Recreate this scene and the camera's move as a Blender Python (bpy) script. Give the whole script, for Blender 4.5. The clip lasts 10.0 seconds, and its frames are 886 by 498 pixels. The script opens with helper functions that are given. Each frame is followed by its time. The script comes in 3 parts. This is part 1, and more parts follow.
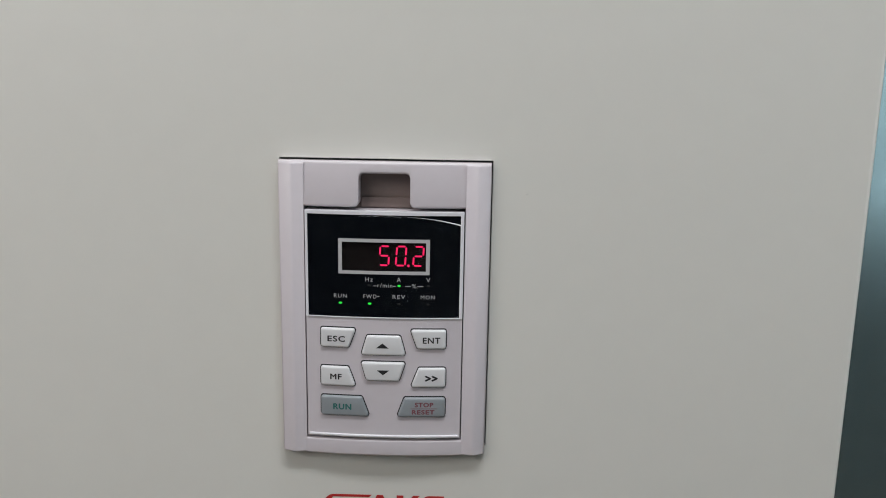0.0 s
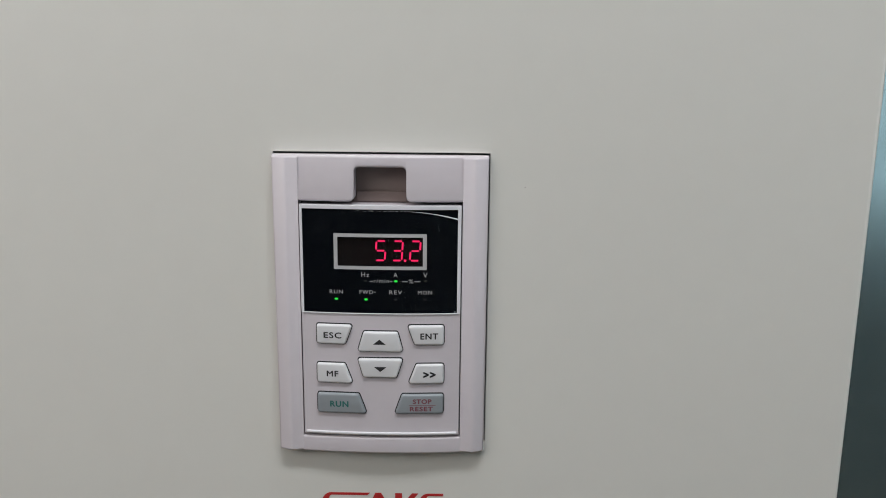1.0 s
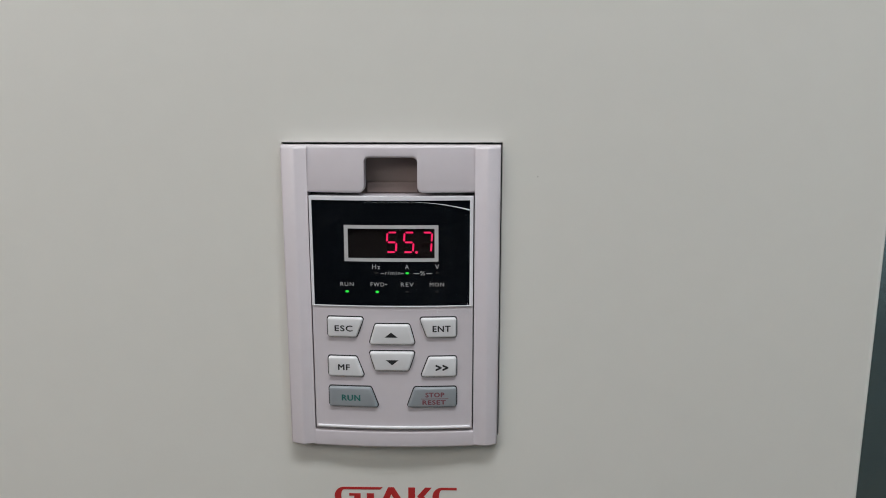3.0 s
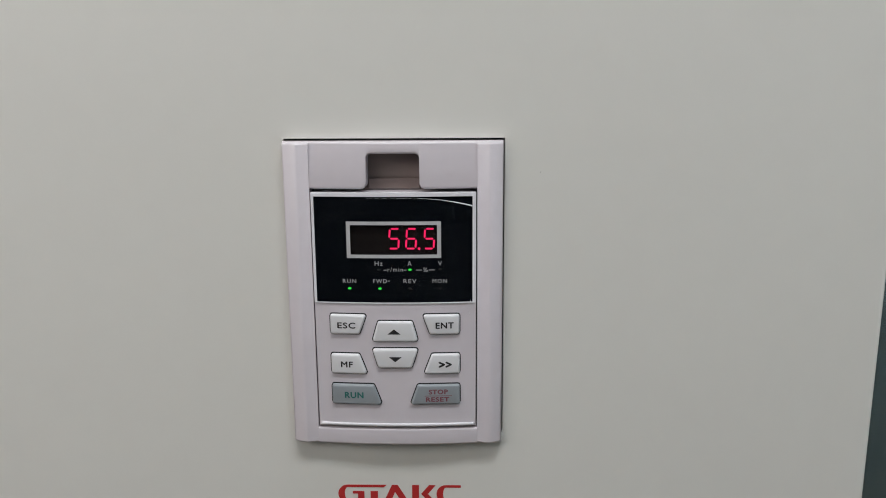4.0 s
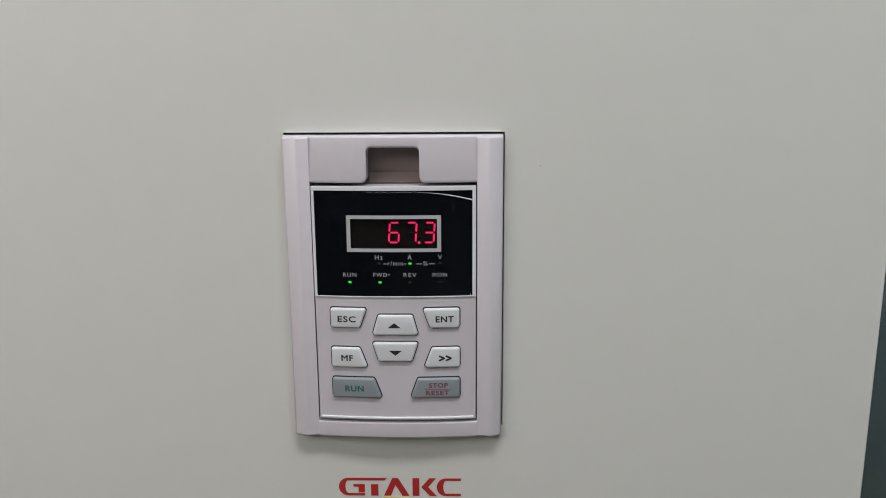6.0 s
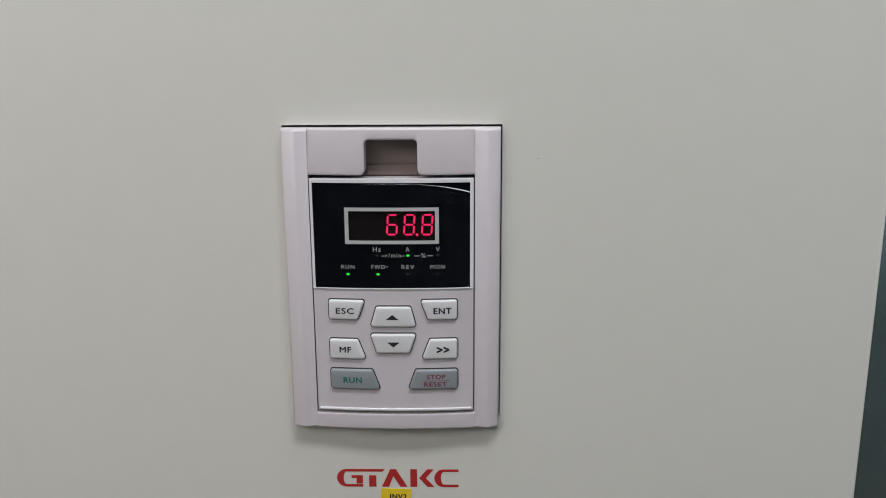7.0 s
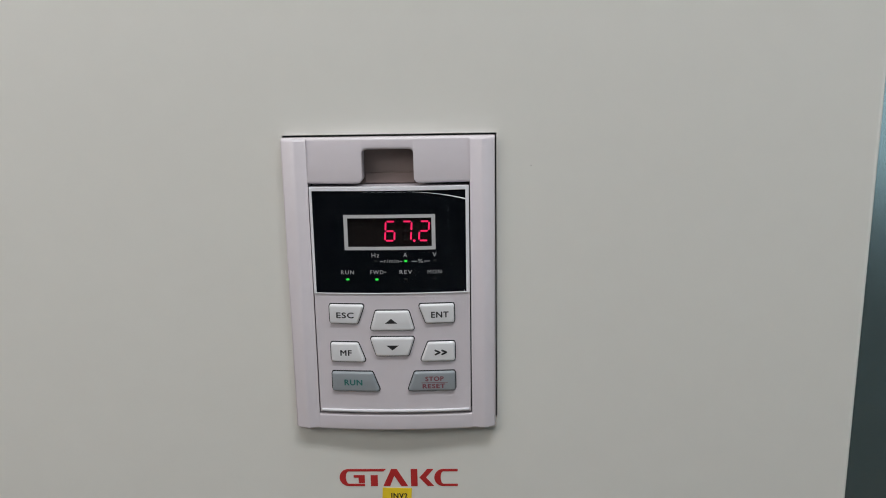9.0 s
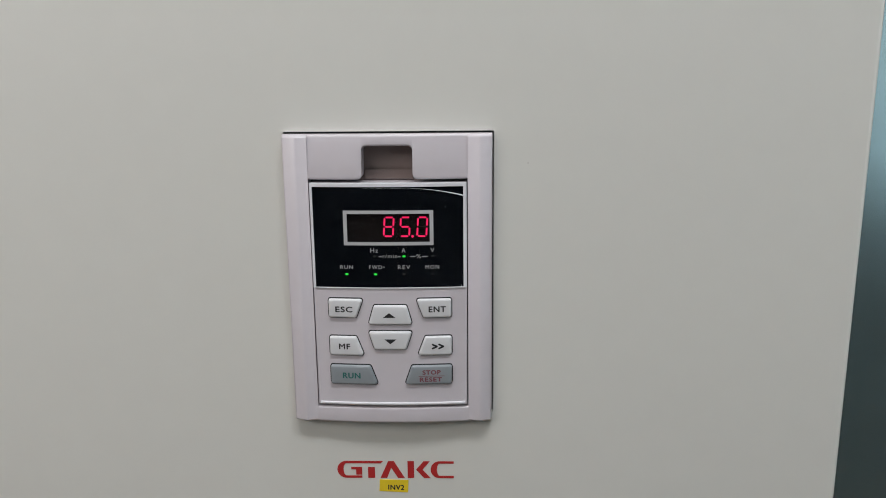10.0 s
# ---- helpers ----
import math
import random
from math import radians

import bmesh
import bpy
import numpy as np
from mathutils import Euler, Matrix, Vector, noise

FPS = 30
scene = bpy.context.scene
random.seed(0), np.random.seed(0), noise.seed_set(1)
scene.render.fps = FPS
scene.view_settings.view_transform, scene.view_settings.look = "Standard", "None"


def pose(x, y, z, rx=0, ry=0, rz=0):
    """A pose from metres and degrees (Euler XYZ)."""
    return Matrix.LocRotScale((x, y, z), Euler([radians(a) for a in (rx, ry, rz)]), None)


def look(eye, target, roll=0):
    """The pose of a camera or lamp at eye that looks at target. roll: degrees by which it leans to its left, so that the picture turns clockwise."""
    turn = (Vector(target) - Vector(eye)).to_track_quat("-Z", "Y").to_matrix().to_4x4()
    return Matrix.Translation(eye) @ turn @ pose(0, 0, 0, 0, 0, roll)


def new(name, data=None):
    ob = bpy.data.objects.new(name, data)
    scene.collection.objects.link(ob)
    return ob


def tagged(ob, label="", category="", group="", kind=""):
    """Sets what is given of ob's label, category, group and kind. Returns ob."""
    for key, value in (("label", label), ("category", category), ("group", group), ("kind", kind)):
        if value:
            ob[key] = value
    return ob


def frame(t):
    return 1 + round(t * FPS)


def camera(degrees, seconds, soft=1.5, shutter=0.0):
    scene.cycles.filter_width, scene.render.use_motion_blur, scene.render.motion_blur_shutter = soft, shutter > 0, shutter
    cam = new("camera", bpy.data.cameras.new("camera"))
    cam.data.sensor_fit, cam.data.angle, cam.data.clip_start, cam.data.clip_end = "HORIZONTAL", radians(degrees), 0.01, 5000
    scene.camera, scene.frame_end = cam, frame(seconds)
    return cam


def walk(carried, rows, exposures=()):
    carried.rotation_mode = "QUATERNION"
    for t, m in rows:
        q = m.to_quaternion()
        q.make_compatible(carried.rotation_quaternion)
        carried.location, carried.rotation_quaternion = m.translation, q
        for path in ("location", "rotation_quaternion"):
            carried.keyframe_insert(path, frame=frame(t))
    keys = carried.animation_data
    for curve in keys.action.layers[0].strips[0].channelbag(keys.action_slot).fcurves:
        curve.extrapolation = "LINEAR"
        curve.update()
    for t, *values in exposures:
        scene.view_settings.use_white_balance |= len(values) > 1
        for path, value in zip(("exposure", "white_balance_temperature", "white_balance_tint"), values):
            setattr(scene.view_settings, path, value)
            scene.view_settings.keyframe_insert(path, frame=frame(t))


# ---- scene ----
cam = camera(55.71, 10.0, soft=1.0)
PATH = [
    (0, (0.02698, -0.31278, 1.38470), (0.01068, 0.66735, 1.18704), 0.97),
    (0.1, (0.02627, -0.31127, 1.38496), (0.01077, 0.66804, 1.18947), 0.95),
    (0.2, (0.02592, -0.31017, 1.38524), (0.01068, 0.66874, 1.18764), 0.83),
    (0.3, (0.02611, -0.30900, 1.38572), (0.01046, 0.66943, 1.18662), 0.88),
    (0.4, (0.02565, -0.30857, 1.38520), (0.01435, 0.67013, 1.18238), 0.86),
    (0.5, (0.02615, -0.30769, 1.38495), (0.01640, 0.67082, 1.17897), 0.86),
    (0.6, (0.02586, -0.30730, 1.38453), (0.01803, 0.67078, 1.18007), 0.80),
    (0.7, (0.02602, -0.30815, 1.38563), (0.01595, 0.67075, 1.18496), 0.74),
    (0.8, (0.02613, -0.30868, 1.38556), (0.01569, 0.67072, 1.18762), 0.62),
    (1, (0.02694, -0.30802, 1.38400), (0.01408, 0.67065, 1.17896), 0.54),
    (1.3, (0.02633, -0.30861, 1.38487), (0.01428, 0.67050, 1.17626), 0.36),
    (1.5, (0.02633, -0.30795, 1.38501), (0.01116, 0.67040, 1.17862), 0.23),
    (1.8, (0.02644, -0.30631, 1.38427), (0.00979, 0.67147, 1.17280), 0.08),
    (2, (0.02621, -0.30529, 1.38406), (0.00706, 0.67218, 1.17382), 0.04),
    (2.2, (0.02618, -0.30500, 1.38351), (0.00474, 0.67266, 1.17183), -0.12),
    (2.3, (0.02609, -0.30454, 1.38330), (0.00399, 0.67290, 1.17169), -0.13),
    (2.5, (0.02547, -0.30446, 1.38315), (0.00440, 0.67339, 1.17491), -0.18),
    (2.7, (0.02549, -0.30422, 1.38286), (0.00346, 0.67299, 1.17173), -0.04),
    (3.8, (0.02560, -0.30290, 1.38123), (-0.00077, 0.67353, 1.16699), -0.22),
    (4, (0.02562, -0.30266, 1.38093), (-0.00053, 0.67388, 1.16718), -0.39),
    (4.2, (0.02568, -0.30200, 1.38056), (-0.00005, 0.67370, 1.16506), -0.37),
    (4.5, (0.02595, -0.30238, 1.38059), (-0.00036, 0.67343, 1.16357), -0.31),
    (4.7, (0.02573, -0.30234, 1.38106), (-0.00054, 0.67338, 1.16500), -0.34),
    (5, (0.02597, -0.30224, 1.38120), (-0.00244, 0.67331, 1.16323), -0.32),
    (5.2, (0.02609, -0.30244, 1.38106), (-0.00132, 0.67308, 1.16284), -0.34),
    (6.3, (0.02674, -0.30355, 1.38030), (-0.00288, 0.67139, 1.15980), -0.43),
    (6.5, (0.02685, -0.30375, 1.38016), (-0.00238, 0.67025, 1.15549), -0.38),
    (6.8, (0.02628, -0.30435, 1.37999), (0.00083, 0.66832, 1.14922), -0.23),
    (7, (0.02590, -0.30476, 1.37988), (0.00160, 0.66921, 1.15450), -0.36),
    (7.2, (0.02688, -0.30476, 1.38042), (0.00057, 0.66697, 1.15382), -0.34),
    (7.3, (0.02698, -0.30754, 1.38230), (0.00360, 0.66585, 1.15432), -0.07),
    (7.4, (0.02733, -0.30846, 1.38311), (0.00133, 0.66613, 1.16065), -0.25),
    (7.5, (0.02769, -0.30939, 1.38392), (-0.00363, 0.66681, 1.16933), -0.46),
    (7.7, (0.02792, -0.30892, 1.38359), (-0.00496, 0.66885, 1.17650), -0.65),
    (7.8, (0.02841, -0.31031, 1.38471), (-0.00852, 0.66846, 1.16895), -0.63),
    (8, (0.02825, -0.30822, 1.38309), (-0.00722, 0.66767, 1.16777), -0.81),
    (8.2, (0.02807, -0.30718, 1.38215), (-0.00716, 0.66791, 1.16940), -0.87),
    (8.3, (0.02813, -0.30656, 1.38124), (-0.00417, 0.66804, 1.16899), -0.85),
    (8.5, (0.02786, -0.30755, 1.38144), (-0.00171, 0.66828, 1.16489), -0.90),
    (8.7, (0.02907, -0.30981, 1.38235), (-0.00377, 0.66549, 1.16231), -0.98),
    (9, (0.03051, -0.31291, 1.38302), (-0.00367, 0.66131, 1.16002), -1.03),
    (9.3, (0.03092, -0.31684, 1.38422), (0.00039, 0.65772, 1.15526), -0.88),
    (9.5, (0.03044, -0.31832, 1.38490), (0.00093, 0.65532, 1.15871), -0.76),
    (9.7, (0.03082, -0.31862, 1.38417), (-0.00063, 0.65538, 1.15948), -0.78),
    (9.8, (0.03082, -0.31886, 1.38394), (-0.00021, 0.65541, 1.15870), -0.75),
    (10, (0.03064, -0.31798, 1.38377), (-0.00077, 0.65547, 1.15700), -0.60),
]
walk(cam, [(t, look(eye, target, roll)) for t, eye, target, roll in PATH])

# ---- light: an overcast sky, and three unseen windows added behind the camera ----
world = bpy.data.worlds.new("sky")
scene.world = world
world.use_nodes = True
wn = world.node_tree.nodes
sky = wn.new("ShaderNodeTexSky")
sky.sky_type, sky.sun_disc = "NISHITA", False
sky.sun_elevation, sky.sun_rotation = radians(42), radians(200)
wn["Background"].inputs["Strength"].default_value = 0.08
world.node_tree.links.new(sky.outputs["Color"], wn["Background"].inputs["Color"])

sun_data = bpy.data.lights.new("sun", "SUN")
sun_data.energy, sun_data.angle, sun_data.color = 0.6, radians(12), (1.0, 0.96, 0.9)
sun = new("sun", sun_data)
sun.matrix_world = look((0, 0, 6), (0.6, -1.5, 0))

ROOM_W, ROOM_E, ROOM_S, ROOM_N, ROOM_H = -2.6, 2.3, -1.0, 0.28, 4.2
# the added windows' openings (x from, x to, z from, z to), with the watts and the colour of the sky in each
# one casts the overhead shadow, one fills, one reflects in the teal wall
ADDED_WINDOWS = [((-0.5, 1.2, 2.9, 3.9), 92.0, (0.965, 0.975, 1.0)),
           ((-2.05, -0.35, 1.75, 2.5), 14.0, (1.0, 0.945, 0.91)),
           ((0.85, 1.4, 1.05, 2.1), 1.35, (0.78, 0.94, 1.0))]
for (wx0, wx1, wz0, wz1), watts, tone in ADDED_WINDOWS:
    day = bpy.data.lights.new("window_daylight", "AREA")
    day.shape, day.size, day.size_y = "RECTANGLE", wx1 - wx0 - 0.1, wz1 - wz0 - 0.1
    day.energy, day.color = watts, tone
    mid_x, mid_z = (wx0 + wx1) / 2, (wz0 + wz1) / 2
    new("window_daylight", day).matrix_world = look((mid_x, ROOM_S - 0.05, mid_z), (mid_x, 1, mid_z))
scene.view_settings.exposure = 0.0

# ---- materials ----


def material(name, color, rough=0.5, metal=0.0, vary=0.04, scale=40.0, bump=0.0, bump_scale=600.0, rough_vary=0.06, spec=0.5, coat=0.0):
    """A painted or moulded surface: two scales of tone, uneven gloss and fine relief."""
    m = bpy.data.materials.new(name)
    m.use_nodes = True
    nt = m.node_tree
    n, l = nt.nodes, nt.links
    b = n["Principled BSDF"]
    b.inputs["Metallic"].default_value = metal
    b.inputs["Specular IOR Level"].default_value = spec
    b.inputs["Coat Weight"].default_value = coat
    b.inputs["Coat Roughness"].default_value = 0.1
    co = n.new("ShaderNodeTexCoord")
    big, fine = n.new("ShaderNodeTexNoise"), n.new("ShaderNodeTexNoise")
    big.inputs["Scale"].default_value, fine.inputs["Scale"].default_value = scale * 0.12, scale * 4
    big.inputs["Detail"].default_value, fine.inputs["Detail"].default_value = 4, 3
    add = n.new("ShaderNodeMath")
    add.operation = "ADD"
    ramp = n.new("ShaderNodeMapRange")
    ramp.inputs["From Min"].default_value, ramp.inputs["From Max"].default_value = 0.6, 1.4
    ramp.inputs["To Min"].default_value, ramp.inputs["To Max"].default_value = 1 - vary, 1 + vary
    mul = n.new("ShaderNodeMix")
    mul.data_type, mul.blend_type = "RGBA", "MULTIPLY"
    mul.inputs["Factor"].default_value = 1.0
    mul.inputs["A"].default_value = (*color, 1)
    for t in (big, fine):
        l.new(co.outputs["Object"], t.inputs["Vector"])
    l.new(big.outputs["Fac"], add.inputs[0])
    l.new(fine.outputs["Fac"], add.inputs[1])
    l.new(add.outputs[0], ramp.inputs["Value"])
    l.new(ramp.outputs["Result"], mul.inputs["B"])
    l.new(mul.outputs["Result"], b.inputs["Base Color"])
    rr = n.new("ShaderNodeMapRange")
    rr.inputs["To Min"].default_value, rr.inputs["To Max"].default_value = max(0.02, rough - rough_vary), rough + rough_vary
    l.new(fine.outputs["Fac"], rr.inputs["Value"])
    l.new(rr.outputs["Result"], b.inputs["Roughness"])
    if bump:
        grain = n.new("ShaderNodeTexNoise")
        grain.inputs["Scale"].default_value, grain.inputs["Detail"].default_value = bump_scale, 2
        bp = n.new("ShaderNodeBump")
        bp.inputs["Strength"].default_value, bp.inputs["Distance"].default_value = bump, 0.0004
        l.new(co.outputs["Object"], grain.inputs["Vector"])
        l.new(grain.outputs["Fac"], bp.inputs["Height"])
        l.new(bp.outputs["Normal"], b.inputs["Normal"])
    return m


def glowing(name, color, strength):
    m = bpy.data.materials.new(name)
    m.use_nodes = True
    b = m.node_tree.nodes["Principled BSDF"]
    b.inputs["Base Color"].default_value = (*[c * 0.3 for c in color], 1)
    b.inputs["Emission Color"].default_value = (*color, 1)
    b.inputs["Emission Strength"].default_value = strength
    b.inputs["Roughness"].default_value = 0.5
    return m


def clear(name, gloss, rough, tint=(1, 1, 1)):
    """A thin clear sheet: what lies behind it shows through, with some gloss on top."""
    m = bpy.data.materials.new(name)
    m.use_nodes = True
    nt = m.node_tree
    n, l = nt.nodes, nt.links
    n.remove(n["Principled BSDF"])
    tr, gl, mix = n.new("ShaderNodeBsdfTransparent"), n.new("ShaderNodeBsdfGlossy"), n.new("ShaderNodeMixShader")
    tr.inputs["Color"].default_value = (*tint, 1)
    gl.inputs["Roughness"].default_value = rough
    mix.inputs["Fac"].default_value = gloss
    l.new(tr.outputs[0], mix.inputs[1])
    l.new(gl.outputs[0], mix.inputs[2])
    l.new(mix.outputs[0], n["Material Output"].inputs["Surface"])
    return m


def glass_black(name):
    """Black gloss acrylic with dust and faint smears in it."""
    m = material(name, (0.003, 0.004, 0.006), 0.1, vary=0.3, scale=60, rough_vary=0.05, spec=0.12)
    n, l = m.node_tree.nodes, m.node_tree.links
    b = n["Principled BSDF"]
    co = n.new("ShaderNodeTexCoord")
    dust = n.new("ShaderNodeTexVoronoi")
    dust.inputs["Scale"].default_value = 1250
    where = n.new("ShaderNodeTexNoise")
    where.inputs["Scale"].default_value, where.inputs["Detail"].default_value = 90, 3
    lim = n.new("ShaderNodeMapRange")
    lim.inputs["From Min"].default_value, lim.inputs["From Max"].default_value = 0.34, 0.08
    here = n.new("ShaderNodeMapRange")
    here.inputs["From Min"].default_value, here.inputs["From Max"].default_value = 0.5, 0.72
    both = n.new("ShaderNodeMath")
    both.operation = "MULTIPLY"
    mix = n.new("ShaderNodeMix")
    mix.data_type = "RGBA"
    mix.inputs["B"].default_value = (0.033, 0.035, 0.037, 1)
    base = b.inputs["Base Color"].links[0].from_socket
    for t in (dust, where):
        l.new(co.outputs["Object"], t.inputs["Vector"])
    l.new(dust.outputs["Distance"], lim.inputs["Value"])
    l.new(where.outputs["Fac"], here.inputs["Value"])
    l.new(lim.outputs["Result"], both.inputs[0])
    l.new(here.outputs["Result"], both.inputs[1])
    l.new(both.outputs[0], mix.inputs["Factor"])
    l.new(base, mix.inputs["A"])
    l.new(mix.outputs["Result"], b.inputs["Base Color"])
    return m


M_COVER = material("cream_powder_coat", (0.71, 0.70, 0.655), 0.42, vary=0.015, scale=22, bump=0.035, bump_scale=1400, rough_vary=0.05)
M_HOUSING = material("housing_steel_paint", (0.55, 0.55, 0.53), 0.5, vary=0.03, bump=0.1)
M_PLASTIC = material("pale_grey_plastic", (0.615, 0.57, 0.602), 0.29, vary=0.02, scale=60, bump=0.05, bump_scale=2600, rough_vary=0.015)
# notch shade put into the plastic's colour; the paint speck shares it
M_RECESS = material("notch_shade_and_speck", (0.215, 0.165, 0.15), 0.5, vary=0.05, scale=60)
M_SILVER = material("silver_grey_plastic", (0.77, 0.765, 0.80), 0.24, vary=0.02, scale=60, rough_vary=0.02)
M_KEY = material("white_rubber_key", (0.70, 0.70, 0.715), 0.42, vary=0.02, scale=80)
M_KEY_GREY = material("blue_grey_rubber_key", (0.275, 0.302, 0.322), 0.42, vary=0.04, scale=80)
M_DARK = material("slot_shade", (0.02, 0.02, 0.021), 0.7, vary=0.1)
M_TRAY = material("grey_inner_tray", (0.24, 0.235, 0.235), 0.6, vary=0.08)
M_GLASS = glass_black("black_gloss_acrylic")
M_FILM = clear("clear_film", 0.008, 0.12)


def waves(m, across, along, distance):
    """Slack ripples that run up and down a clear sheet."""
    n, l = m.node_tree.nodes, m.node_tree.links
    co, mp, no, bp = n.new("ShaderNodeTexCoord"), n.new("ShaderNodeMapping"), n.new("ShaderNodeTexNoise"), n.new("ShaderNodeBump")
    mp.inputs["Scale"].default_value = (across, 1, along)
    no.inputs["Scale"].default_value, no.inputs["Detail"].default_value = 1.0, 0.6
    bp.inputs["Distance"].default_value, bp.inputs["Strength"].default_value = distance, 1.0
    l.new(co.outputs["Object"], mp.inputs["Vector"])
    l.new(mp.outputs["Vector"], no.inputs["Vector"])
    # slackest towards one side, flat on the other
    xyz, side, mul = n.new("ShaderNodeSeparateXYZ"), n.new("ShaderNodeMapRange"), n.new("ShaderNodeMath")
    side.inputs["From Min"].default_value, side.inputs["From Max"].default_value = -0.016, 0.027
    mul.operation = "MULTIPLY"
    l.new(co.outputs["Object"], xyz.inputs[0])
    l.new(xyz.outputs["X"], side.inputs["Value"])
    l.new(no.outputs["Fac"], mul.inputs[0])
    l.new(side.outputs["Result"], mul.inputs[1])
    l.new(mul.outputs[0], bp.inputs["Height"])
    for node in n:
        if node.type == "BSDF_GLOSSY":
            l.new(bp.outputs["Normal"], node.inputs["Normal"])


waves(M_FILM, 420, 60, 0.007)
M_PANE = clear("display_pane", 0.012, 0.06)
# white for the film's crease and for glints along its edges
M_WRINKLE = material("white_film_crease_and_glint", (0.75, 0.78, 0.8), 0.25, vary=0.05)
M_BORDER = material("silver_print", (0.50, 0.50, 0.505), 0.45, vary=0.03)
M_BACKING = material("dark_display_backing", (0.006, 0.004, 0.004), 0.6, vary=0.15, scale=120, spec=0.12)
M_SEG_OFF = material("unlit_segment", (0.008, 0.005, 0.005), 0.6, vary=0.1, spec=0.12)
M_SEG_ON = glowing("red_segment_glow", (0.92, 0.014, 0.115), 0.95)
M_LED_ON = glowing("green_led_glow", (0.02, 0.75, 0.05), 1.0)
M_LED_OFF = material("unlit_led", (0.006, 0.0065, 0.006), 0.35, vary=0.1)
M_PRINT = material("pale_print", (0.45, 0.455, 0.46), 0.5, vary=0.05)
M_INK = material("black_ink", (0.018, 0.018, 0.02), 0.5, vary=0.1)
M_INK_GREEN = material("green_ink", (0.015, 0.13, 0.115), 0.5, vary=0.06)
M_INK_RED = material("faded_red_ink", (0.20, 0.062, 0.077), 0.5, vary=0.06)
M_LOGO = material("red_enamel", (0.46, 0.028, 0.028), 0.4, vary=0.06)
M_TAPE = material("yellow_label_tape", (0.85, 0.62, 0.03), 0.4, vary=0.05, scale=80)
M_TEAL = material("dark_teal_metallic_paint", (0.38, 0.50, 0.53), 0.22, metal=0.9, vary=0.04, scale=8, spec=1.0)
# unseen walls and floor: tones chosen for warm bounce and dark reflections
M_WALL = material("beige_wall_paint", (0.56, 0.49, 0.40), 0.8, vary=0.06, scale=10, bump=0.3, bump_scale=160)
M_WALL_S = material("unseen_wall_dark_tone", (0.17, 0.16, 0.15), 0.8, vary=0.08, scale=10, bump=0.3, bump_scale=160)
M_CEILING = material("white_ceiling_paint", (0.78, 0.78, 0.76), 0.85, vary=0.04, scale=8, bump=0.2, bump_scale=140)
M_FLOOR = material("tan_bounce_floor", (0.56, 0.32, 0.18), 0.55, vary=0.2, scale=12, bump=0.3, bump_scale=90)
M_FRAME = material("white_window_frame", (0.75, 0.75, 0.74), 0.4, vary=0.02)
M_WINPANE = clear("window_glass", 0.05, 0.02)
M_OUTSIDE = material("pale_yard_concrete", (0.32, 0.31, 0.29), 0.9, vary=0.2, scale=2)

MM = 0.001
KEY_Z = 1.30                            # height of the keypad's middle above the floor

# ---- building helpers ----


def part(name, bm, mat, parent=None, label="", smooth=35, bevel=0.0, at=None):
    """Links a bmesh as one mesh object under a thing or a part."""
    bmesh.ops.recalc_face_normals(bm, faces=bm.faces)
    me = bpy.data.meshes.new(name)
    bm.to_mesh(me)
    bm.free()
    for m in (mat if isinstance(mat, (list, tuple)) else [mat]):
        me.materials.append(m)
    if smooth:
        me.shade_smooth()
        me.set_sharp_from_angle(angle=radians(smooth))
    ob = new(name, me)
    if parent:
        ob.parent = parent
    if at:
        ob.location = at
    if bevel:
        bv = ob.modifiers.new("edge", "BEVEL")
        bv.width, bv.segments, bv.limit_method, bv.angle_limit = bevel, 3, "ANGLE", radians(40)
        bv.harden_normals = False
    if label:
        ob["label"] = label
    return ob


def thing(name, label, category, x=0.0, y=0.0, z=0.0, group="", kind=""):
    ob = new(name)
    ob.empty_display_size = 0.02
    ob.location = (x, y, z)
    return tagged(ob, label, category, group, kind)


def box(bm, x0, x1, y0, y1, z0, z1, s=1.0):
    v = [bm.verts.new((x * s, y * s, z * s)) for x in (x0, x1) for y in (y0, y1) for z in (z0, z1)]
    for f in ((0, 1, 3, 2), (4, 6, 7, 5), (0, 4, 5, 1), (2, 3, 7, 6), (0, 2, 6, 4), (1, 5, 7, 3)):
        bm.faces.new([v[i] for i in f])
    return bm


def bow(x):
    """Depth of the keypad's face in millimetres: it bows towards the viewer across its width."""
    return -(5.0 + 1.8 * (1 - min(1.0, abs(x) / 30.0) ** 2))


def columns(bm, cols, front, back, edge=0.0):
    """A solid from upright strips. cols: (x, lower z, upper z); front and back: depth at x; edge: how far its front edges are rounded; all in millimetres."""
    ring = []
    turn = [(0.0, 1.0), (0.08, 0.6), (0.3, 0.28), (0.62, 0.07), (1.0, 0.0)] if edge else [(0.0, 0.0)]
    for x, lo, hi in cols:
        prof = [(back(x), lo)] + [(front(x) + edge * d, lo + edge * u) for u, d in turn] + [(front(x) + edge * d, hi - edge * u) for u, d in reversed(turn)] + [(back(x), hi)]
        ring.append([bm.verts.new((x * MM, y * MM, z * MM)) for y, z in prof])
    for a, b in zip(ring, ring[1:]):
        for i in range(len(a)):
            j = (i + 1) % len(a)
            bm.faces.new((a[i], a[j], b[j], b[i]))
    for r in (ring[0], ring[-1]):
        bm.faces.new(r)
    return bm


def spread(x0, x1, n):
    return [x0 + (x1 - x0) * i / n for i in range(n + 1)]


def slab(bm, x0, x1, z0, z1, front, back, n=12):
    return columns(bm, [(x, z0, z1) for x in spread(x0, x1, n)], front, back)


def flat(y):
    return lambda x: y


